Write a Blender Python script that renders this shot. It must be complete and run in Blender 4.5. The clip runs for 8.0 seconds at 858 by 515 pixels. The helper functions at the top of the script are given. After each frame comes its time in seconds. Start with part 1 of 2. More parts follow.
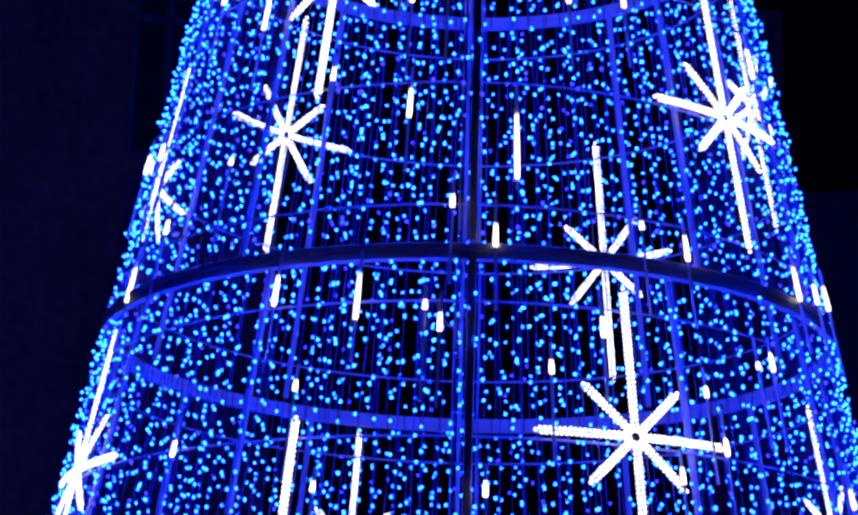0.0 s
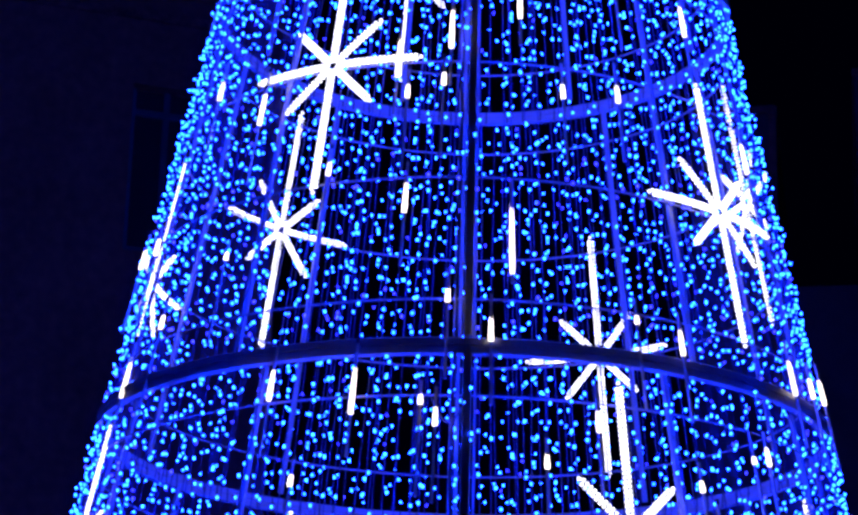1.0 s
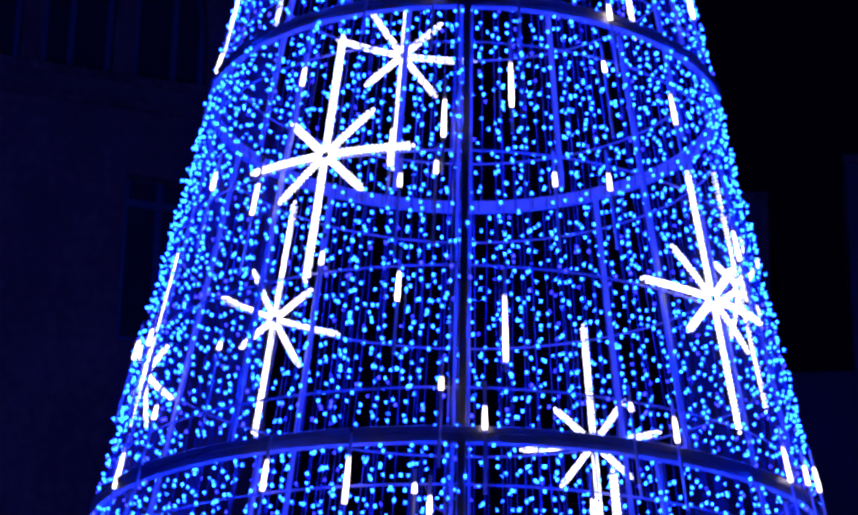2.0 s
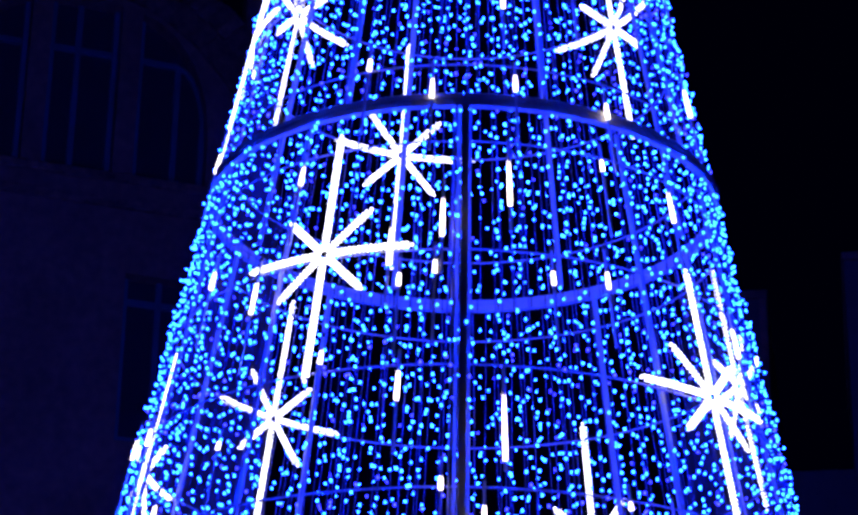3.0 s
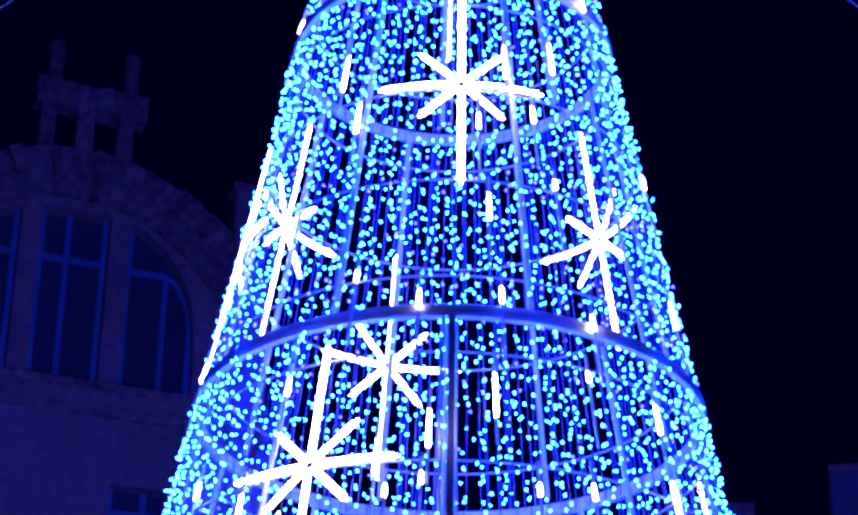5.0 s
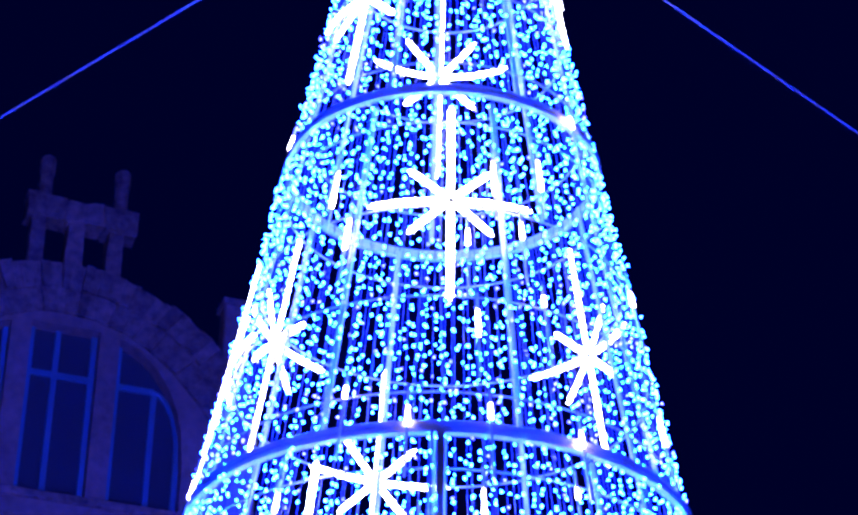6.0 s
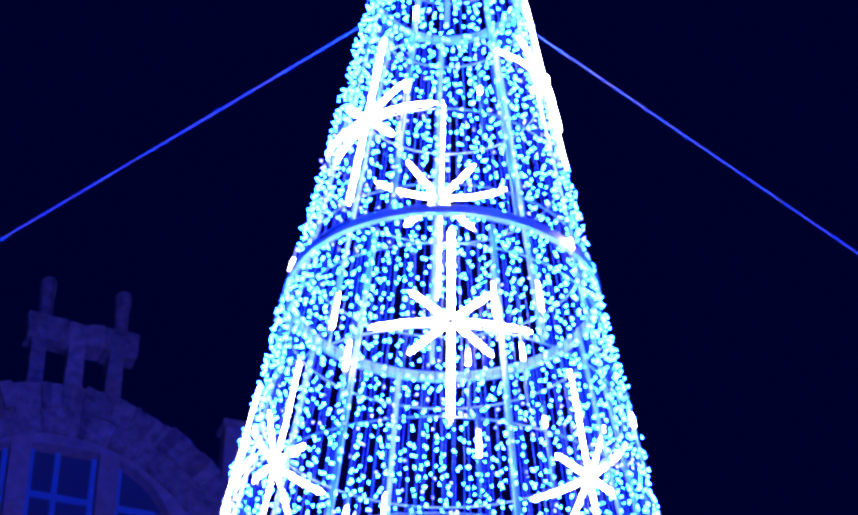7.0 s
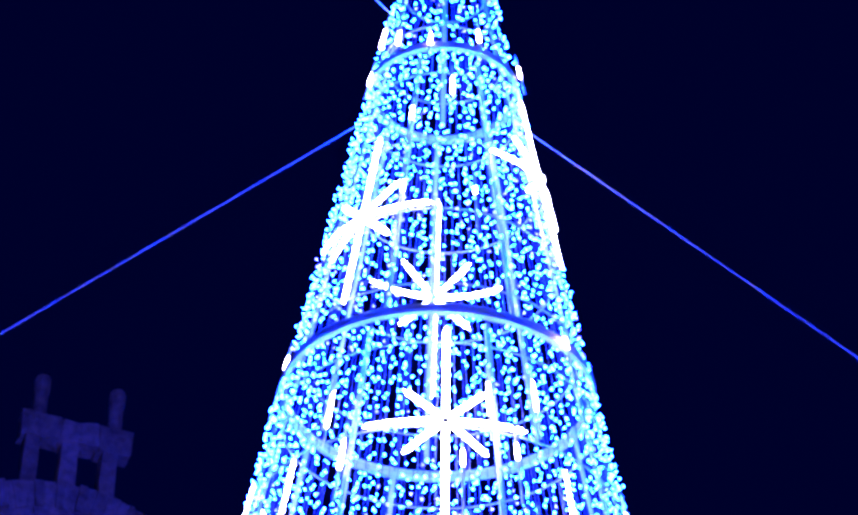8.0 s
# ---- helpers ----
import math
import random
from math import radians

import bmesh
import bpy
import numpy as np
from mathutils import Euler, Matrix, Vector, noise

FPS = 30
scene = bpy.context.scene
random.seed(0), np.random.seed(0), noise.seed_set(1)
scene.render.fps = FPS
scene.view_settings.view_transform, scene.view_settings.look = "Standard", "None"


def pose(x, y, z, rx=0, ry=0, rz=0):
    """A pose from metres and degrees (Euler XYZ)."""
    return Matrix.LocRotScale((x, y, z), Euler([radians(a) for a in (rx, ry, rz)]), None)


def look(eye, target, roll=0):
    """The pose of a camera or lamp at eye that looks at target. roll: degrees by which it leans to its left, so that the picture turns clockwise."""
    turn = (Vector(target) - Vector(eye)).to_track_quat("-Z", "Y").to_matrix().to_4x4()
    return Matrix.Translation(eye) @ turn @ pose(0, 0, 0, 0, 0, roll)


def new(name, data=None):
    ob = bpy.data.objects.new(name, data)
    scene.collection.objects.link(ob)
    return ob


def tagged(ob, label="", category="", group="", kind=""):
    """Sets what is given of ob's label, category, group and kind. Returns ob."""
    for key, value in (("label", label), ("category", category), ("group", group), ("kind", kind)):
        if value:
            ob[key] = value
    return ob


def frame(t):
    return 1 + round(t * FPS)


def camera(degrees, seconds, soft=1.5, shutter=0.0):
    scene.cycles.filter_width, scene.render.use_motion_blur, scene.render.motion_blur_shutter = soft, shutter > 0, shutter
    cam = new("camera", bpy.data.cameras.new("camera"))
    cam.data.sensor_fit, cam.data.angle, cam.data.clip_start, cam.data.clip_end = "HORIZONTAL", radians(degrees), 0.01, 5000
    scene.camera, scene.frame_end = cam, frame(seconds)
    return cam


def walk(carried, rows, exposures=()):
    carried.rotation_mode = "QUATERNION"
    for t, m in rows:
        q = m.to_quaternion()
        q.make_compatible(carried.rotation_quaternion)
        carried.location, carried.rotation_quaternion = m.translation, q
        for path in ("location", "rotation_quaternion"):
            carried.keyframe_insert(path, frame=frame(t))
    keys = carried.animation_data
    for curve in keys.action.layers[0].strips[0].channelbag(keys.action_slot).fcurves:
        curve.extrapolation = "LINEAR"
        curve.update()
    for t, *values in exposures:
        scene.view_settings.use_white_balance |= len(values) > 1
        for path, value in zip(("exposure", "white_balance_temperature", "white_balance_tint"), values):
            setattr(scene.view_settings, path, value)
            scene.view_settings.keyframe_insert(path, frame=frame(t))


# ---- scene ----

# ---------- camera: held at eye height, tilting up the tree ----------
EYE = Vector((0.0, 0.0, 1.6))
cam = camera(20.69, 8.0, soft=3.0)
ROWS = [  # seconds, yaw, pitch, roll
    (0.0, 1.115, 15.970, 1.601),
    (0.5, 1.055, 16.929, 1.593),
    (1.0, 1.058, 18.281, 1.533),
    (1.5, 0.953, 19.391, 1.217),
    (1.7, 0.916, 19.861, 1.185),
    (2.8, 1.045, 22.166, 1.006),
    (3.0, 0.949, 22.853, 0.974),
    (3.5, 0.930, 24.022, 0.933),
    (4.0, 1.026, 25.522, 1.053),
    (4.5, 0.893, 26.732, 1.074),
    (4.7, 0.810, 27.243, 1.077),
    (5.8, 0.461, 30.156, 1.094),
    (6.0, 0.436, 30.819, 1.097),
    (6.5, 0.258, 32.268, 0.741),
    (7.0, 0.510, 33.761, 1.032),
    (7.5, 0.562, 35.035, 1.071),
    (8.0, 0.422, 36.177, 1.218),
]


def aim(yaw, pitch, roll):
    a, b = radians(yaw), radians(pitch)
    return look(EYE, EYE + Vector((-math.sin(a) * math.cos(b), math.cos(a) * math.cos(b), math.sin(b))), roll)


EXPOSURES = [  # seconds, stops, kelvin, tint: the picture brightens on the way up
    (0.0, -1.05, 6560, 11), (1.5, -0.85, 6560, 11), (3.0, -0.5, 6580, 11), (3.5, -0.25, 6580, 11), (4.0, 0.15, 6580, 11),
    (4.5, 0.9, 6560, 11), (6.0, 2.75, 6500, 10), (6.5, 2.95, 6500, 10), (8.0, 2.95, 6500, 10),
]
walk(cam, [(t, aim(*r)) for t, *r in ROWS], EXPOSURES)

# ---------- night sky ----------
world = bpy.data.worlds.new("night_sky")
scene.world = world
world.use_nodes = True
wn = world.node_tree.nodes
wn["Background"].inputs["Color"].default_value = (0.0, 0.02, 1.0, 1.0)
wn["Background"].inputs["Strength"].default_value = 0.003

# ---------- materials ----------


def material(name, color, rough=0.5, metal=0.0, grain=0.0, scale=8.0, bump=0.0, second=None, big=0.7, vary=0.0):
    """A surface with stains (large) and grain (small) between color and second."""
    m = bpy.data.materials.new(name)
    m.use_nodes = True
    nt = m.node_tree
    b = nt.nodes["Principled BSDF"]
    b.inputs["Base Color"].default_value = (*color, 1)
    b.inputs["Roughness"].default_value = rough
    b.inputs["Metallic"].default_value = metal
    if grain:
        co = nt.nodes.new("ShaderNodeTexCoord")
        n1 = nt.nodes.new("ShaderNodeTexNoise")
        n1.inputs["Scale"].default_value = scale
        n1.inputs["Detail"].default_value = 6
        n2 = nt.nodes.new("ShaderNodeTexNoise")
        n2.inputs["Scale"].default_value = scale * 0.12
        n2.inputs["Detail"].default_value = 3
        mixn = nt.nodes.new("ShaderNodeMix")
        mixn.inputs["Factor"].default_value = big
        nt.links.new(co.outputs["Object"], n1.inputs["Vector"])
        nt.links.new(co.outputs["Object"], n2.inputs["Vector"])
        nt.links.new(n1.outputs["Fac"], mixn.inputs["A"])
        nt.links.new(n2.outputs["Fac"], mixn.inputs["B"])
        ramp = nt.nodes.new("ShaderNodeValToRGB")
        ramp.color_ramp.elements[0].position = 0.5 - 0.22
        ramp.color_ramp.elements[1].position = 0.5 + 0.22
        low = second or tuple(c * (1 - grain) for c in color)
        ramp.color_ramp.elements[0].color = (*low, 1)
        ramp.color_ramp.elements[1].color = (*color, 1)
        nt.links.new(mixn.outputs["Result"], ramp.inputs["Fac"])
        tone = ramp.outputs["Color"]
        if vary:  # each block has a tone of its own
            info = nt.nodes.new("ShaderNodeObjectInfo")
            fac = nt.nodes.new("ShaderNodeMath")
            fac.operation = "MULTIPLY_ADD"
            fac.inputs[1].default_value, fac.inputs[2].default_value = vary, 1.0 - vary
            nt.links.new(info.outputs["Random"], fac.inputs[0])
            shade = nt.nodes.new("ShaderNodeMix")
            shade.data_type, shade.blend_type = "RGBA", "MULTIPLY"
            shade.inputs["Factor"].default_value = 1.0
            nt.links.new(tone, shade.inputs[6])
            nt.links.new(fac.outputs[0], shade.inputs[7])
            tone = shade.outputs[2]
        nt.links.new(tone, b.inputs["Base Color"])
        if bump:
            bp = nt.nodes.new("ShaderNodeBump")
            bp.inputs["Strength"].default_value = bump
            bp.inputs["Distance"].default_value = 0.02
            nt.links.new(n1.outputs["Fac"], bp.inputs["Height"])
            nt.links.new(bp.outputs["Normal"], b.inputs["Normal"])
    return m


def lamp_material(name, bright, dim, share, spread):
    """Light-emitting bulbs; a share of the bulbs is dim, the rest vary a little in strength."""
    m = bpy.data.materials.new(name)
    m.use_nodes = True
    nt = m.node_tree
    for n in list(nt.nodes):
        if n.type != "OUTPUT_MATERIAL":
            nt.nodes.remove(n)
    out = [n for n in nt.nodes if n.type == "OUTPUT_MATERIAL"][0]
    em = nt.nodes.new("ShaderNodeEmission")
    geo = nt.nodes.new("ShaderNodeNewGeometry")
    ramp = nt.nodes.new("ShaderNodeValToRGB")
    ramp.color_ramp.interpolation = "CONSTANT"
    peak = max(bright)
    ramp.color_ramp.elements[0].color = (*[c / peak for c in dim], 1)
    ramp.color_ramp.elements[1].position = share
    ramp.color_ramp.elements[1].color = (*[c / peak for c in bright], 1)
    scl = nt.nodes.new("ShaderNodeMath")
    scl.operation = "MULTIPLY_ADD"
    scl.inputs[1].default_value = peak * spread
    scl.inputs[2].default_value = peak * (1 - spread / 2)
    nt.links.new(geo.outputs["Random Per Island"], ramp.inputs["Fac"])
    nt.links.new(geo.outputs["Random Per Island"], scl.inputs[0])
    nt.links.new(ramp.outputs["Color"], em.inputs["Color"])
    nt.links.new(scl.outputs[0], em.inputs["Strength"])
    nt.links.new(em.outputs[0], out.inputs["Surface"])
    return m


WHITE_STEEL = material("pale_painted_steel", (0.37, 0.37, 0.39), 0.45, 0.0, 0.3, 30, 0.1)
CABLE_STEEL = material("pale_cable", (0.11, 0.11, 0.12), 0.45, 0.0, 0.2, 60)
WIRE = material("clear_string_wire", (0.05, 0.06, 0.2), 0.8)
TUBE = material("clear_plastic_tube", (0.6, 0.62, 0.68), 0.25)
CAP = material("dark_plastic_cap", (0.05, 0.05, 0.055), 0.5)
STONE = material("pink_sandstone", (0.62, 0.31, 0.235), 0.9, 0, 0.6, 5, 1.0, big=0.5)
STONE_ROUGH = material("weathered_sandstone_block", (0.72, 0.36, 0.27), 0.95, 0, 0.8, 6, 1.0, big=0.35, vary=0.38)
FRAME_PAINT = material("blue_grey_window_paint", (0.11, 0.26, 0.34), 0.5, 0, 0.2, 20)
GLASS = material("dark_window_glass", (0.07, 0.075, 0.09), 0.08)
ROOM = material("unlit_room_dark", (0.08, 0.08, 0.08), 0.9, 0, 0.2, 5)
PAVING = material("granite_paving", (0.22, 0.21, 0.2), 0.8, 0, 0.35, 12, 0.3)
RENDER = material("grey_rendered_wall", (0.2, 0.19, 0.19), 0.9, 0, 0.35, 7, 0.4)
BLUE_LED = lamp_material("blue_led", (0.34, 5.3, 240.0), (0.55, 0.65, 28.0), 0.12, 0.5)
WHITE_LED = lamp_material("white_led", (8.6, 8.6, 9.6), (6.4, 6.6, 7.8), 0.35, 0.3)
WARM_LED = lamp_material("warm_white_led", (9.0, 7.8, 7.4), (7.5, 6.6, 6.5), 0.3, 0.3)

# ---------- mesh helpers ----------


def part(name, bm, mat, parent=None, label="", smooth=False):
    me = bpy.data.meshes.new(name)
    bm.to_mesh(me)
    bm.free()
    return mesh_part(name, me, mat, parent, label, smooth)


def mesh_part(name, me, mat, parent=None, label="", smooth=False):
    me.materials.append(mat)
    if smooth:
        for p in me.polygons:
            p.use_smooth = True
    ob = new(name, me)
    if parent is not None:
        ob.parent = parent
    if label:
        tagged(ob, label)
    return ob


def box(bm, x0, x1, y0, y1, z0, z1, bevel=0.0):
    vs = [bm.verts.new(c) for c in ((x0, y0, z0), (x1, y0, z0), (x1, y1, z0), (x0, y1, z0), (x0, y0, z1), (x1, y0, z1), (x1, y1, z1), (x0, y1, z1))]
    fs = [bm.faces.new([vs[i] for i in q]) for q in ((3, 2, 1, 0), (4, 5, 6, 7), (0, 1, 5, 4), (1, 2, 6, 5), (2, 3, 7, 6), (3, 0, 4, 7))]
    if bevel:
        es = {e for f in fs for e in f.edges}
        bmesh.ops.bevel(bm, geom=list(es), offset=bevel, segments=1, affect="EDGES")


def tube_points(bm, pts, radius, sides=6, caps=True):
    """A round bar along a row of points."""
    rings = []
    for i, p in enumerate(pts):
        a = pts[max(i - 1, 0)]
        b = pts[min(i + 1, len(pts) - 1)]
        d = (b - a).normalized()
        u = d.cross(Vector((0, 0, 1)) if abs(d.z) < 0.9 else Vector((1, 0, 0))).normalized()
        v = d.cross(u)
        rings.append([bm.verts.new(p + radius * (math.cos(2 * math.pi * k / sides) * u + math.sin(2 * math.pi * k / sides) * v)) for k in range(sides)])
    for r0, r1 in zip(rings, rings[1:]):
        for k in range(sides):
            bm.faces.new((r0[k], r0[(k + 1) % sides], r1[(k + 1) % sides], r1[k]))
    if caps:
        bm.faces.new(rings[0][::-1])
        bm.faces.new(rings[-1])


def hoop_profile(bm, outline, count=96):
    """A hoop about the z axis, with a closed outline of (radius, z)."""
    n = len(outline)
    vs = [[bm.verts.new((r * math.sin(2 * math.pi * i / count), -r * math.cos(2 * math.pi * i / count), z)) for r, z in outline] for i in range(count)]
    for i in range(count):
        a, b = vs[i], vs[(i + 1) % count]
        for k in range(n):
            bm.faces.new((a[k], a[(k + 1) % n], b[(k + 1) % n], b[k]))
    bmesh.ops.recalc_face_normals(bm, faces=bm.faces)


tmp = bmesh.new()
bmesh.ops.create_icosphere(tmp, subdivisions=1, radius=1.0)
tmp.verts.ensure_lookup_table()
BULB_V = np.array([v.co[:] for v in tmp.verts])
BULB_F = np.array([[v.index for v in f.verts] for f in tmp.faces])
tmp.free()


def bulbs_mesh(name, centres, radius, stretch=1.0):
    """One mesh of small round bulbs at the centres."""
    c = np.array(centres, dtype=float).reshape(-1, 3)
    v = (c[:, None, :] + BULB_V[None] * np.array([radius, radius, radius * stretch])).reshape(-1, 3)
    f = (np.arange(len(c))[:, None, None] * len(BULB_V) + BULB_F[None]).reshape(-1, 3)
    me = bpy.data.meshes.new(name)
    me.from_pydata(v.tolist(), [], f.tolist())
    return me


# ---------- plan of the tree ----------
TREE = Vector((0.0, 15.0, 0.0))
RING_Z = (2.27, 5.27, 8.27, 11.27, 14.27)
HOOPS = (0.3, 1.1, 1.9, 2.7)
APEX_Z = 16.9


def cone_r(z):
    q = (14.27 - z) / 3
    return 0.585 + 0.553 * q + 0.0105 * q * q


def on_cone(phi, z, out=0.0):
    """A point of the cone about the tree's own axis; phi in degrees from the side that faces the street's viewer, to the right."""
    a, r = radians(phi), cone_r(z) + out
    return Vector((r * math.sin(a), -r * math.cos(a), z))


rnd = random.Random(7)

# ---------- ground ----------
bm = bmesh.new()
box(bm, -400, 400, -400, 400, -0.3, 0.0)
ground = tagged(part("ground", bm, PAVING), "dark granite paved square at night", "ground", kind="structure")

# ---------- the cone tree: rings, hoops, poles ----------
tree = tagged(new("christmas_tree"), "tall cone-shaped Christmas tree of pale steel rings and blue lights", "christmas tree")
tree.location = TREE + Vector((-0.02, 0, 0))

for z, h in zip(RING_Z, (0.05, 0.048, 0.043, 0.036, 0.03)):
    r = cone_r(z) + 0.008
    z = z - 0.014
    bm = bmesh.new()
    hoop_profile(bm, [(r - 0.01, z - h), (r + 0.035, z - h), (r + 0.04, z - h + 0.005), (r + 0.04, z - 0.005), (r + 0.034, z - 0.002), (r + 0.034, z + 0.002), (r + 0.04, z + 0.005), (r + 0.04, z + h - 0.005), (r + 0.035, z + h), (r - 0.01, z + h), (r - 0.01, z + 0.006), (r - 0.004, z + 0.003), (r - 0.004, z - 0.003), (r - 0.01, z - 0.006)])
    ring = part("ring", bm, WHITE_STEEL, tree)
    n = max(8, int(r * 2 * math.pi / 0.13))
    for i in range(n):  # dark ties of the strings on the ring's inner face
        bm = bmesh.new()
        w = 0.005
        box(bm, -w, w, -r + 0.004, -r + 0.013, z - h - 0.004, z + h + 0.004)
        strap = part("strap", bm, CAP, ring)
        strap.rotation_euler = (0, 0, 2 * math.pi * (i + rnd.uniform(-0.2, 0.2)) / n)

for z0 in RING_Z:
    for dz in HOOPS:
        z = z0 + dz
        if z > 16.5:
            continue
        r = cone_r(z) - 0.03
        bm = bmesh.new()
        hoop_profile(bm, [(r + 0.0065 * math.cos(a), z + 0.0065 * math.sin(a)) for a in (0.5, 1.55, 2.6, 3.65, 4.7, 5.75)], 72)
        part("hoop", bm, WHITE_STEEL, tree)

# number of poles in each section, and the angle of the first
SECTIONS = ((0.0, 2.27, 12, 0.0), (2.27, 5.27, 12, 0.0), (5.27, 8.27, 10, 0.0), (8.27, 11.27, 8, 18.3), (11.27, 14.27, 7, 30.3), (14.27, 16.75, 4, 0.0))
for z0, z1, n, first in SECTIONS:
    for i in range(n):
        phi = first + 360 * i / n
        inset = 0.022 if phi == 0 and z0 < 8 else -0.065
        a, b = on_cone(phi, z0 + 0.05, inset), on_cone(phi, z1 - 0.05, inset)
        d = (b - a).normalized()
        u = Vector((math.cos(radians(phi)), math.sin(radians(phi)), 0))
        v = d.cross(u)
        wide, w = (0.018, 0.014) if z0 < 8 else (0.019, 0.013)
        if phi == 0 and z0 < 8:  # the front pole stands a little off the axis, with slim bars added beside it
            wide = 0.026
            a, b = a + 0.016 * u, b + 0.016 * u
        bm = bmesh.new()
        ends = []
        for p in (a, b):
            ends.append([bm.verts.new(p + wide * s * u + w * q * v) for s, q in ((-1, -1), (1, -1), (1, 1), (-1, 1))])
        bm.faces.new(ends[0][::-1])
        bm.faces.new(ends[1])
        for k in range(4):
            bm.faces.new((ends[0][k], ends[0][(k + 1) % 4], ends[1][(k + 1) % 4], ends[1][k]))
        bmesh.ops.bevel(bm, geom=list(bm.edges), offset=0.005, segments=1, affect="EDGES")
        bmesh.ops.recalc_face_normals(bm, faces=bm.faces)
        part("pole", bm, WHITE_STEEL, tree)
for z0, z1 in ((2.27, 5.27), (5.27, 8.27)):  # slim bars on both sides of the front pole
    # the thickest bar is added to show the pole's lit left face
    for side, thick in ((-1.6, 0.005), (-0.75, 0.013), (1.35, 0.008)):
        bm = bmesh.new()
        tube_points(bm, [on_cone(side, z0 + 0.05, -0.06), on_cone(side * 1.12, z1 - 0.05, -0.06)], thick, 6)
        part("pole_edge_bar", bm, WHITE_STEEL, tree)
    bm = bmesh.new()  # black supply cable tied along the pole
    tube_points(bm, [on_cone(-1.35 + 0.2 * math.sin(1.7 * i), z0 + 0.05 + (z1 - z0 - 0.1) * i / 24, 0.035) for i in range(25)], 0.009, 6)
    part("supply_cable", bm, CAP, tree, "black supply cable")
bm = bmesh.new()
hoop_profile(bm, [(cone_r(0.05) - 0.04, 0.0), (cone_r(0.05) + 0.04, 0.0), (cone_r(0.05) + 0.04, 0.1), (cone_r(0.05) - 0.04, 0.1)])
part("base_ring", bm, WHITE_STEEL, tree)

# ---------- light strings hanging from ring to ring ----------


def string_path(phi, z0, z1):
    """A slack string down the cone: points of its wire from top to bottom, and its bulbs."""
    pts, bulbs = [], []
    sway, phase, lean = rnd.uniform(0.003, 0.012), rnd.uniform(0, 6.28), rnd.uniform(-0.03, 0.03)

    def spot(z, out):
        s = (sway * math.sin(phase + z * 2.3) + lean * (z1 - z) / 3) / max(cone_r(z), 0.15)
        return on_cone(phi + math.degrees(s), z, out)

    for i in range(9):
        pts.append(spot(z1 - 0.03 + (z0 + 0.06 - z1) * i / 8, 0.004))
    z = z1 - 0.03 - rnd.uniform(0, 0.08)
    while z > z0 + 0.03:
        if abs(z - z0) > 0.07 and abs(z - z1) > 0.07:
            out = rnd.gauss(0.02, 0.013)
            bulbs.append(spot(z, min(out, 0.045)) + Vector((rnd.gauss(0, 0.032) * math.cos(radians(phi)), rnd.gauss(0, 0.032) * math.sin(radians(phi)), 0)))
        z -= rnd.uniform(0.07, 0.15)
    return pts, bulbs


BULB_R = 0.0072
STRINGS = ((2.27, 5.27, 170), (5.27, 8.27, 148), (8.27, 11.27, 120), (11.27, 14.27, 86), (14.27, 16.8, 38))
for z0, z1, n in STRINGS:
    far_wires, far_bulbs = bmesh.new(), []
    for i in range(n):
        phi = -180 + 360 * (i + rnd.uniform(-0.42, 0.42)) / n
        if z0 < 8 and abs(phi) < 1.5:  # strings hang clear of the front pole
            phi = math.copysign(1.3 + rnd.uniform(0, 0.8), phi)
        pts, bulbs = string_path(phi, z0, z1)
        if abs(phi) > (40 if z0 < 3 else 100):
            tube_points(far_wires, pts, 0.0028, 4)
            far_bulbs += bulbs
            continue
        bm = bmesh.new()
        tube_points(bm, pts, 0.0028, 4)
        wire = part("light_string", bm, WIRE, tree, "string of blue bulbs on a thin wire")
        tagged(mesh_part("bulb_chain", bulbs_mesh("bulb_chain", bulbs, BULB_R, 1.35), BLUE_LED, wire, "lit blue bulbs"), kind="stuff")
    curtain = tagged(part("light_curtain", far_wires, WIRE, tree), "blue light strings on the far side", kind="stuff")
    tagged(mesh_part("bulb_chain", bulbs_mesh("bulb_chain", far_bulbs, BULB_R, 1.35), BLUE_LED, curtain), kind="stuff")

for phi, z, drop in ((-4.5, 4.97, 0.16), (9.0, 8.0, 0.14), (-13.0, 11.0, 0.12)):  # slack feed cable between two strings
    bm = bmesh.new()
    tube_points(bm, [on_cone(phi + 5 * i / 12, z - drop * math.sin(math.pi * i / 12), -0.04) for i in range(13)], 0.005, 5)
    part("feed_cable", bm, CABLE_STEEL, tree)

# ---------- star-shaped lights wrapped on the cone ----------
ARMS = ((0, 0.88), (180, 0.88), (90, 0.57), (-90, 0.57), (45, 0.4), (-45, 0.4), (135, 0.4), (-135, 0.4))


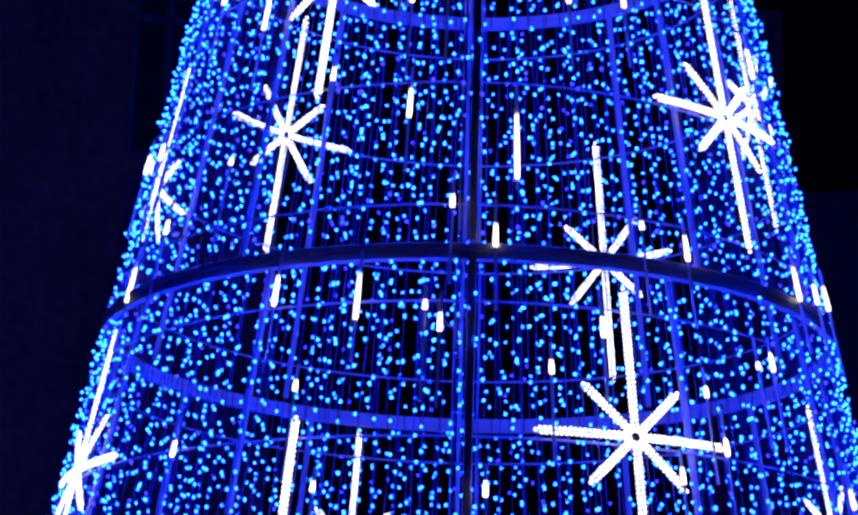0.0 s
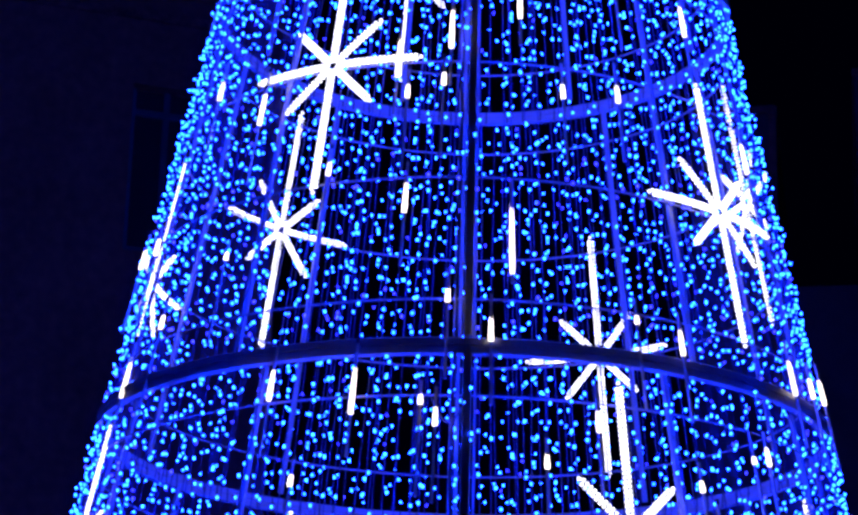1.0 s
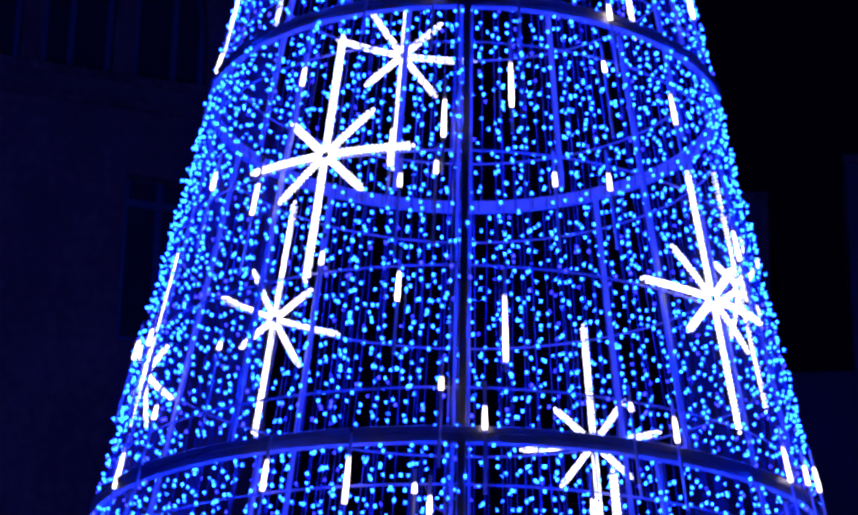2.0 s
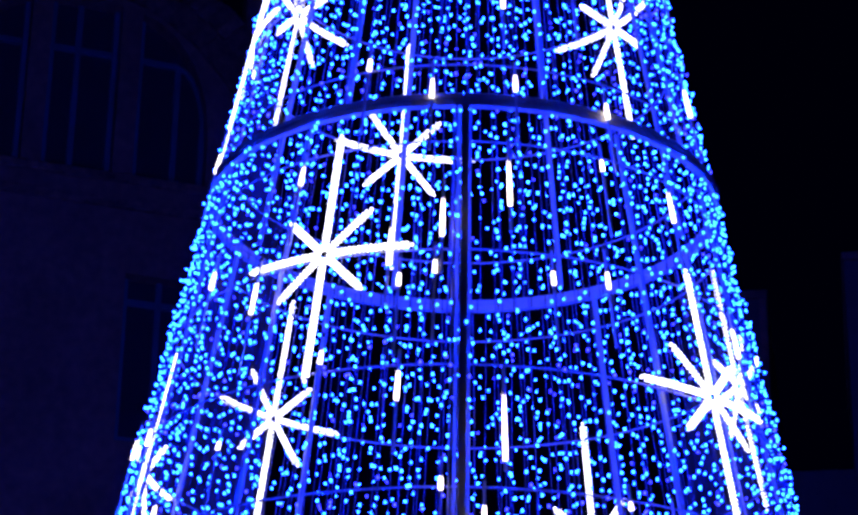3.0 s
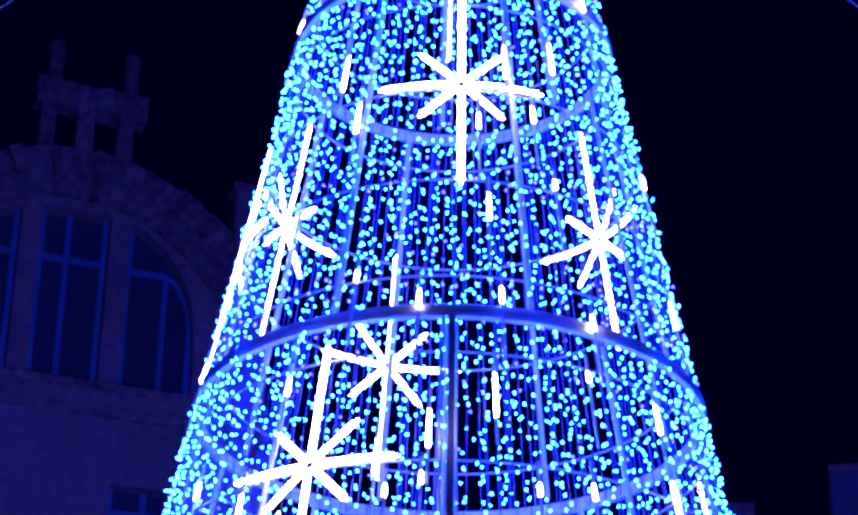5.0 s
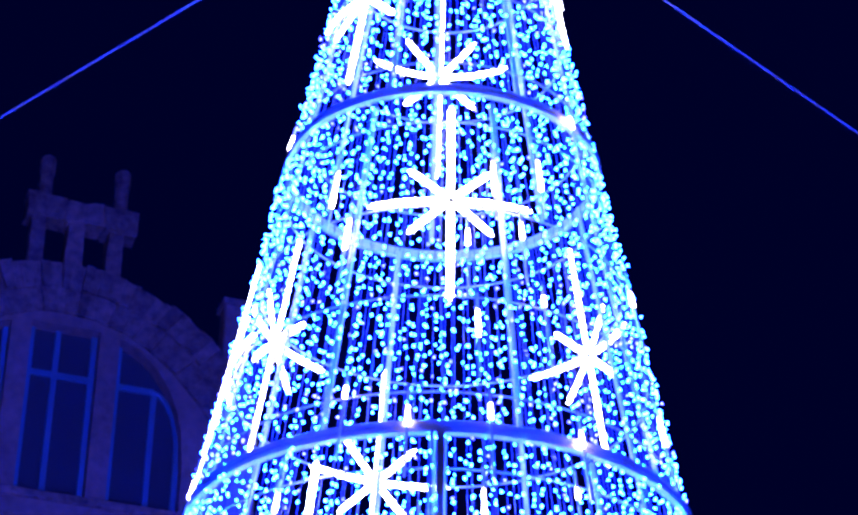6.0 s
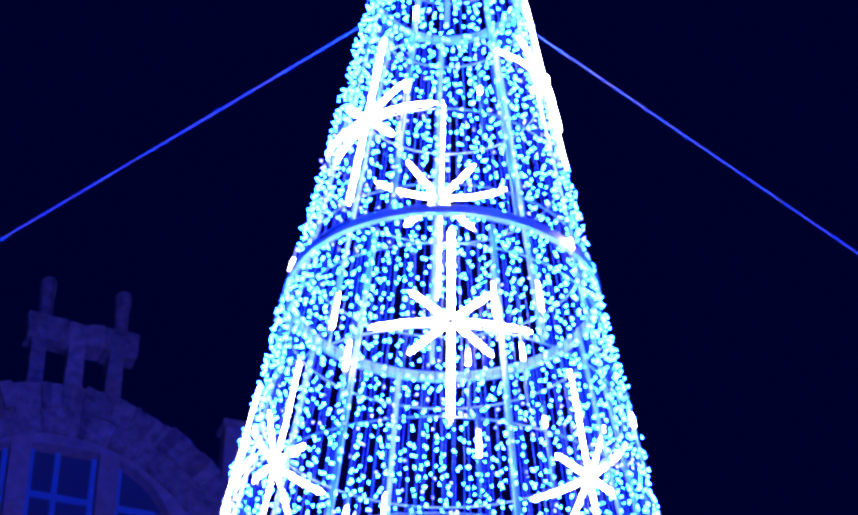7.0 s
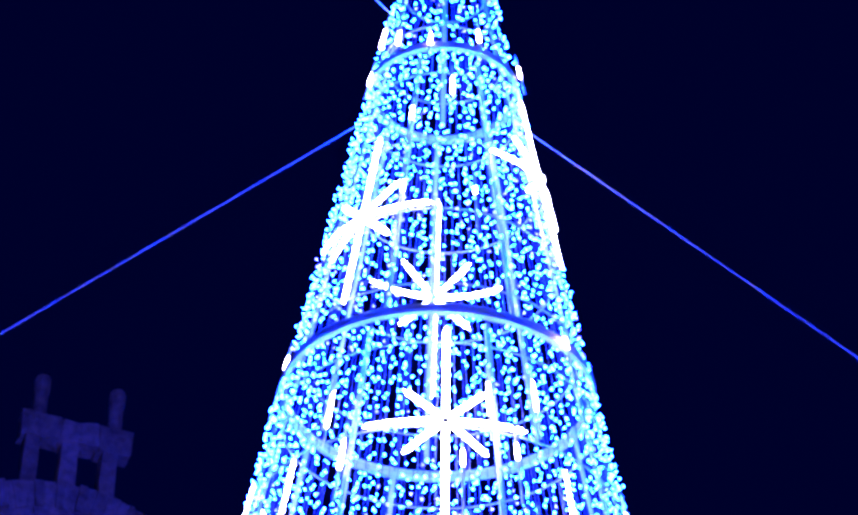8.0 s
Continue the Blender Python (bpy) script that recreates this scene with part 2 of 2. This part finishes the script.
def light_star(phi, z, out=0.035, turn=0.0):
    star = tagged(new("star_light"), "eight-pointed star of white rope lights on the cone tree", "star light", "star lights on the tree")
    origin = TREE + on_cone(phi, z, out)
    star.location = origin

    def place(s, q):
        zz = z + q
        return TREE + on_cone(phi + math.degrees(s / (cone_r(zz) + out)), zz, out) - origin

    for ang, length in ARMS:
        a = radians(ang + turn)
        dx, dz = math.sin(a), math.cos(a)
        rows, spine = [], []
        k = int((length - 0.035) / 0.0278)
        for side in (-1, 1):
            for i in range(k):
                d = 0.035 + 0.0278 * i + (0.009 if side > 0 else 0)
                rows.append(place(d * dx + side * 0.0135 * dz, d * dz - side * 0.0135 * dx))
        rows.append(place(length * dx, length * dz))
        for i in range(9):
            d = 0.03 + (length - 0.03) * i / 8
            spine.append(place(d * dx, d * dz) * 1.0)
        bm = bmesh.new()
        tube_points(bm, spine, 0.004, 5)
        arm = part("arm", bm, WHITE_STEEL, star)
        tagged(mesh_part("rope_light", bulbs_mesh("rope_light", rows, 0.0108), WHITE_LED, arm, "lit white rope light"), kind="stuff")
    bm = bmesh.new()
    bmesh.ops.create_cone(bm, cap_ends=True, segments=10, radius1=0.02, radius2=0.02, depth=0.012)
    hub = part("hub", bm, CAP, star, "small dark hub")
    hub.rotation_euler = (radians(90), 0, radians(phi))
    return star


for phi, z in ((20.5, 4.21), (-64.5, 4.2), (-160, 4.3), (107, 4.22), (-21.6, 3.4),
               (44.6, 6.38), (152.7, 6.435), (-94, 6.38), (-25.7, 7.18), (-135.1, 7.21), (104.6, 7.18),
               (-161.1, 9.395), (-78, 9.4), (1.5, 10.175), (-115.3, 10.14), (126.8, 10.19),
               (-176, 12.815), (-39.3, 12.38), (64, 13.05)):
    light_star(phi, z)

# ---------- falling-snow light tubes ----------


def snow_tube(phi, z, lit):
    """A clear hanging tube about 0.7 m long; z is the top of its lit stretch, lit that stretch's length."""
    length = 0.68 if z < 13 else 0.4
    top = z + max(0.06, (length - lit) * rnd.uniform(0.0, 0.25))
    tube = tagged(new("snowfall_tube"), "slim clear light tube with a glowing white stretch on the tree", "light tube", "snowfall tubes on the tree")
    origin = TREE + on_cone(phi, top, 0.062)
    tube.location = origin

    def at(zz):
        return TREE + on_cone(phi, zz, 0.062) - origin

    bm = bmesh.new()
    tube_points(bm, [at(top), at(min(top - length, z - lit - 0.05))], 0.0095, 6)
    part("tube", bm, TUBE, tube, "clear plastic tube")
    bm = bmesh.new()
    rows = []
    for f, rad in ((0.0, 0.006), (0.25, 0.009), (0.55, 0.0115), (0.85, 0.0135), (1.0, 0.011)):
        c = at(z - f * lit)
        rows.append([bm.verts.new(c + Vector((rad * math.cos(k * math.pi / 4), rad * math.sin(k * math.pi / 4), 0))) for k in range(8)])
    for r0, r1 in zip(rows, rows[1:]):
        for k in range(8):
            bm.faces.new((r0[k], r0[(k + 1) % 8], r1[(k + 1) % 8], r1[k]))
    bm.faces.new(rows[0])
    bm.faces.new(rows[-1][::-1])
    bmesh.ops.recalc_face_normals(bm, faces=bm.faces)
    part("lit_stretch", bm, WARM_LED, tube, "glowing white stretch")
    bm = bmesh.new()
    tube_points(bm, [at(top + 0.03), at(top)], 0.012, 6)
    part("cap", bm, CAP, tube, "dark end cap")


LOW = [(-15, 5.21, 0.37), (-10, 6.36, 0.26), (6, 6.27, 0.56), (3, 5.47, 0.19), (-4, 4.91, 0.15), (10, 4.64, 0.11), (17, 4.94, 0.17), (-27, 5.21, 0.25), (31, 5.53, 0.21), (55, 5.57, 0.29), (44, 4.89, 0.15), (-22, 4.52, 0.09), (2, 3.93, 0.12), (-39, 4.24, 0.13), (-18, 3.92, 0.08), (-61, 5.53, 0.30), (-53, 5.72, 0.12), (-64, 6.36, 0.15)]
LOWER = [(-40, 6.01, 0.07), (-23, 6.51, 0.12), (-39, 7.00, 0.15), (-3, 5.63, 0.11), (-6, 4.97, 0.08), (62, 5.50, 0.17), (68, 5.56, 0.21), (41, 4.79, 0.06), (31, 4.58, 0.09), (33, 4.30, 0.14), (58, 4.18, 0.16), (26, 4.09, 0.13), (-78, 6.46, 0.18), (24, 5.54, 0.07)]
MIDDLE = [(8, 9.28, 0.30), (-7, 8.46, 0.20), (30, 8.39, 0.16), (-33, 7.91, 0.18), (8, 7.88, 0.43), (-4, 7.58, 0.36), (-5, 7.08, 0.12), (-11, 7.00, 0.12), (15, 7.04, 0.13), (25, 7.10, 0.16), (43, 7.87, 0.29), (60, 8.87, 0.28), (-21, 8.65, 0.13), (27, 7.92, 0.11), (-53, 7.34, 0.17), (-13, 7.38, 0.35), (-39, 7.11, 0.17), (55, 7.02, 0.27), (10, 8.49, 0.17), (25, 9.44, 0.11), (62, 9.91, 0.16), (-70, 8.46, 0.2)]
UPPER = [(-27, 10.16, 0.35), (-34, 10.67, 0.43), (29, 10.75, 0.37), (14, 10.64, 0.40), (6, 9.95, 0.19), (21, 10.07, 0.19), (48, 11.31, 0.15), (-19, 12.67, 0.15), (14, 12.58, 0.10), (-78, 11.48, 0.16)]
TOP = [(-40, 14.59, 0.22), (-12, 14.43, 0.18), (25, 14.53, 0.20), (4, 13.89, 0.27), (-19, 13.54, 0.19), (76, 14.48, 0.17), (-67, 14.84, 0.30), (-74, 14.37, 0.19)]
for row in (LOW, LOWER, MIDDLE, UPPER, TOP):
    for phi, z, lit in row:
        snow_tube(phi, z, lit)

# ---------- guy cables ----------


def guy_cable(a, b, sag):
    a, b = Vector(a), Vector(b)
    bm = bmesh.new()
    pts = []
    for i in range(25):
        f = i / 24
        p = a.lerp(b, f)
        p.z -= sag * 4 * f * (1 - f)
        pts.append(p)
    tube_points(bm, pts, 0.0055, 6)
    tagged(part("guy_cable", bm, CABLE_STEEL), "taut pale steel guy cable holding the cone tree", "cable", "guy cables of the tree")


guy_cable((-0.62, 15.0, 13.99), (-18.4, 15.2, 0.0), 0.0)
guy_cable((0.62, 15.0, 13.92), (16.9, 15.2, 0.0), 0.0)
guy_cable((-0.44, 14.78, 14.9), (-1.0, -3.3, 0.0), 0.0)

# ---------- stone gable with a large arched window, behind the tree ----------
FACADE_AT, FACADE_TURN, K = Vector((-6.66, 39.44, 0.0)), 19.5, 1.25


def hz(z):
    """A height of the gable."""
    return 1.6 + (z - 1.6) * K


hall = tagged(new("stone_hall"), "old stone building with arched gable, tall windows and bellcote", "building")
hall.matrix_basis = Matrix.Translation(FACADE_AT) @ pose(0, 0, 0, 0, 0, FACADE_TURN) @ Matrix.Translation((-0.45 * K, 0, 0))


def roughen(bm, amount, cuts=3):
    """Worn stone: finer faces, each corner shifted a little."""
    bmesh.ops.subdivide_edges(bm, edges=list(bm.edges), cuts=cuts, use_grid_fill=True)
    for v in bm.verts:
        v.co += noise.noise_vector(v.co * 2.3) * amount + noise.noise_vector(v.co * 7.0) * amount * 0.4


def hall_box(name, mat, u0, u1, z0, z1, front=0.0, back=0.55, parent=None, bevel=0.0, label="", worn=0.0):
    bm = bmesh.new()
    box(bm, u0 * K, u1 * K, front, back, hz(z0), hz(z1), bevel)
    if worn:
        roughen(bm, worn)
    return part(name, bm, mat, parent or hall, label)


def crest(u):
    """Top of the gable's curve."""
    return 20.08 - 0.16 * u * u - 0.004 * u ** 4


def soffit(u):
    """Top of the window openings under the gable's curve."""
    u = abs(u)
    if u < 0.84:
        return 19.03
    if u < 1.95:
        f = (u - 0.5) / 1.45
        return 17.0 + 2.0 * math.sqrt(max(0.0, 1 - f ** 2.2))
    return 16.2


HALF = 3.1
ground_top = (0 - 1.6) / K + 1.6
# wall under the sill, round the lower window
hall_box("wall", STONE, -HALF, 0.85, ground_top, 15.66)
hall_box("wall", STONE, 1.95, HALF, ground_top, 15.66)
hall_box("wall", STONE, 0.85, 1.95, ground_top, 12.1)
hall_box("wall", STONE, 0.85, 1.95, 14.66, 15.66)
hall_box("string_course", STONE_ROUGH, -HALF - 0.05, HALF + 0.05, 15.66, 15.8, -0.10, 0.55, bevel=0.02)
hall_box("string_course", STONE, -HALF, HALF, 15.8, 16.06, -0.05, 0.55)
hall_box("sill", STONE_ROUGH, -HALF - 0.03, HALF + 0.03, 16.06, 16.2, -0.12, 0.55, bevel=0.02)
for s in (-1, 1):
    a, b = sorted((s * 0.53, s * 0.84))
    hall_box("pier", STONE, a, b, 16.2, 19.03, 0.0, 0.5)
    a, b = sorted((s * 1.95, s * HALF))
    hall_box("jamb", STONE, a, b, 16.2, 17.0, 0.0, 0.55)
# the curved top of the wall
bm = bmesh.new()
us = sorted({round(x, 3) for x in [-HALF + 2 * HALF * i / 62 for i in range(63)] + [-1.95, -1.9499, 1.95, 1.9499, -0.84, 0.84]})
rows = []
for u in us:
    lo = soffit(u) if abs(u) < 1.95 else 17.0
    hi = crest(u) - 0.32
    rows.append([bm.verts.new((u * K, y, hz(z))) for y, z in ((0, lo), (0, hi), (0.55, hi), (0.55, lo))])
for a, b in zip(rows, rows[1:]):
    for k in range(4):
        bm.faces.new((a[k], b[k], b[(k + 1) % 4], a[(k + 1) % 4]))
bm.faces.new(rows[0])
bm.faces.new(rows[-1][::-1])
bmesh.ops.recalc_face_normals(bm, faces=bm.faces)
part("gable_wall", bm, STONE, hall)
# two courses of separate arch stones, their joints square to the curve


def along(u, drop):
    """A point below the gable's crest, square to its curve."""
    slope = -0.32 * u - 0.016 * u ** 3
    n = math.hypot(1, slope)
    return u + drop * slope / n, crest(u) - drop / n


def arch_course(count, d0, d1, front, spread):
    cuts = [-HALF + 2 * HALF * i / count for i in range(count + 1)]
    cuts = cuts[:1] + [c + rnd.uniform(-0.3, 0.3) * 2 * HALF / count for c in cuts[1:-1]] + cuts[-1:]
    for u0, u1 in zip(cuts, cuts[1:]):
        bm = bmesh.new()
        y0, lift = front + rnd.uniform(-spread, spread), rnd.uniform(-0.008, 0.008)
        vs = []
        for y in (y0, 0.6 if d0 < 0.1 else 0.05):
            for u, d in ((u0 + 0.001, d1), (u1 - 0.001, d1), (u1 - 0.001, d0), (u0 + 0.001, d0)):
                a, z = along(u, d + (lift if d == d0 else 0.0))
                vs.append(bm.verts.new((a * K, y, hz(z))))
        for q in ((0, 1, 2, 3), (7, 6, 5, 4), (0, 4, 5, 1), (1, 5, 6, 2), (2, 6, 7, 3), (3, 7, 4, 0)):
            bm.faces.new([vs[k] for k in q])
        bmesh.ops.bevel(bm, geom=list(bm.edges), offset=0.012, segments=1, affect="EDGES")
        roughen(bm, 0.03, 2)
        bmesh.ops.recalc_face_normals(bm, faces=bm.faces)
        part("arch_stone", bm, STONE_ROUGH, hall)


arch_course(38, 0.0, 0.455, -0.12, 0.08)
arch_course(25, 0.45, 0.86, -0.08, 0.04)
# pinnacles beside the arch
for s in (-1, 1):
    a, b = sorted((s * 2.58, s * 2.96))
    pin = hall_box("pinnacle", STONE, a, b, 17.0, 20.2, 0.62, 1.1, bevel=0.02, worn=0.03)
    hall_box("pinnacle_cap", STONE_ROUGH, a - 0.05, b + 0.05, 20.2, 20.32, 0.57, 1.15, pin, 0.02)
# bellcote: three piers, a cracked lintel of three stones and two finials
for a, b in ((-0.72, -0.48), (-0.14, 0.13), (0.5, 0.76)):
    hall_box("bellcote_pier", STONE_ROUGH, a, b, 19.8, 20.94, 0.05, 0.5, bevel=0.015, worn=0.03)
for a, b, lo, hi in ((-0.82, -0.185, 20.90, 21.33), (-0.18, 0.40, 20.88, 21.29), (0.405, 0.95, 20.84, 21.27)):
    hall_box("lintel_stone", STONE_ROUGH, a, b, lo, hi, rnd.uniform(-0.06, 0.04), 0.55, bevel=0.02, worn=0.06)
for mid in (-0.54, 0.68):
    bm = bmesh.new()
    prof = ((0.13, 21.2), (0.13, 21.32), (0.118, 21.36), (0.115, 21.76), (0.13, 21.8), (0.135, 22.04), (0.11, 22.09), (0.0, 22.1))
    rings = [[bm.verts.new((mid * K + r * K * math.cos(2 * math.pi * k / 10), 0.28 + r * K * math.sin(2 * math.pi * k / 10), hz(z))) for k in range(10)] for r, z in prof[:-1]]
    tip = bm.verts.new((mid * K, 0.28, hz(prof[-1][1])))
    for r0, r1 in zip(rings, rings[1:]):
        for k in range(10):
            bm.faces.new((r0[k], r0[(k + 1) % 10], r1[(k + 1) % 10], r1[k]))
    for k in range(10):
        bm.faces.new((rings[-1][k], rings[-1][(k + 1) % 10], tip))
    part("finial", bm, STONE_ROUGH, hall)


def hall_window(u0, u1, z0, top, mullion, transom, head=None):
    """A painted wooden window in an opening: frame bars, mullion, transom and dark panes."""
    glass_y, y0, y1 = 0.36, 0.27, 0.34
    bm = bmesh.new()
    if head:
        pts = [(u0, z0), (u1, z0)] + [(u, head(u)) for u in [u1 + (u0 - u1) * i / 14 for i in range(15)]]
    else:
        pts = [(u0, z0), (u1, z0), (u1, top), (u0, top)]
    vs = [bm.verts.new((u * K, glass_y, hz(z))) for u, z in pts]
    bm.faces.new(vs)
    bmesh.ops.triangulate(bm, faces=list(bm.faces))
    win = part("window", bm, GLASS, hall, "tall dark window with blue-grey painted bars")
    w = 0.045

    def bar(name, a, b, c, d):
        bm = bmesh.new()
        box(bm, a * K, b * K, y0, y1, hz(c), hz(d), 0.008)
        part(name, bm, FRAME_PAINT, win)

    tl, tr = (head(u0 + w), head(u1 - w)) if head else (top, top)
    bar("frame_bar", u0, u0 + 2 * w, z0, tl)
    bar("frame_bar", u1 - 2 * w, u1, z0, tr if head else top)
    bar("mullion", mullion - w, mullion + w, z0, transom if head else top)
    if head:
        a, b = (u0 + 2 * w, mullion) if u0 > 0 else (mullion, u1 - 2 * w)
        bar("transom", a, b, transom - 0.05, transom + 0.05)
    else:
        bar("transom", u0 + 2 * w, u1 - 2 * w, transom - 0.05, transom + 0.05)
    bar("bottom_rail", u0 + 2 * w, u1 - 2 * w, z0, z0 + 0.13)


hall_window(-0.53, 0.53, 16.2, 19.03, -0.08, 18.27)
for s in (-1, 1):
    a, b = sorted((s * 0.84, s * 1.95))
    hall_window(a, b, 16.2, 19.0, s * 1.48, 18.26, soffit)
    # quarter-round bar from the transom down to the jamb
    bm = bmesh.new()
    tube_points(bm, [Vector((s * (1.42 + 0.48 * math.sin(t)) * K, 0.30, hz(17.3 + 0.96 * math.cos(t)))) for t in [i * math.pi / 2 / 12 for i in range(13)]], 0.055, 6)
    part("curved_bar", bm, FRAME_PAINT, hall)
hall_window(0.85, 1.95, 12.1, 14.66, 1.4, 14.3)
# body of the hall: side and back walls and roof, a dark block inside for unlit rooms
bm = bmesh.new()
box(bm, -HALF * K, HALF * K, 3.2, 9.0, 0.0, hz(17.6))
part("rear_body", bm, STONE, hall)
for s in (-1, 1):
    bm = bmesh.new()
    box(bm, *sorted((s * (HALF - 0.3) * K, s * HALF * K)), 0.56, 3.2, 0.0, hz(17.0))
    part("side_wall", bm, STONE, hall)
# unseen block; its dark colour stands in for rooms without light
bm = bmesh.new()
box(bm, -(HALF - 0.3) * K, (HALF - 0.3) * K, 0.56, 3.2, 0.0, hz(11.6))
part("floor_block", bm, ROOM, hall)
bm = bmesh.new()
pts = [Vector((u * K, 0.0, hz(crest(u) - 0.55))) for u in [-HALF + 2 * HALF * i / 20 for i in range(21)]]
for p, q in zip(pts, pts[1:]):
    bm.faces.new([bm.verts.new(c) for c in ((p.x, 0.6, p.z), (q.x, 0.6, q.z), (q.x, 3.3, q.z), (p.x, 3.3, p.z))])
bmesh.ops.remove_doubles(bm, verts=bm.verts, dist=0.001)
bmesh.ops.solidify(bm, geom=list(bm.faces), thickness=0.12)
part("roof", bm, CAP, hall)

# ---------- plain town house on the other side ----------
house = tagged(new("town_house"), "dim grey rendered town house with a pale cornice", "building")
house.matrix_basis = pose(5.7, 42.0, 0, 0, 0, -9.5)


def house_box(name, mat, x0, x1, y0, y1, z0, z1, parent=None, bevel=0.0):
    bm = bmesh.new()
    box(bm, x0, x1, y0, y1, z0, z1, bevel)
    return part(name, bm, mat, parent or house)


house_box("wall", RENDER, -1.50, 0.02, 0.0, 8.0, 0.0, 18.5)
house_box("corner_pilaster", STONE, -0.04, 0.10, -0.08, 0.3, 0.0, 18.5)
house_box("cornice", STONE, -1.55, 0.12, -0.12, 8.1, 18.5, 18.66, bevel=0.02)
house_box("wall", RENDER, 0.10, 1.60, 1.5, 8.0, 0.0, 15.5)
house_box("wall", RENDER, 1.60, 10.30, -0.6, 8.0, 0.0, 18.95)
house_box("cornice", STONE, 1.55, 10.40, -0.72, 8.1, 18.95, 19.1, bevel=0.02)
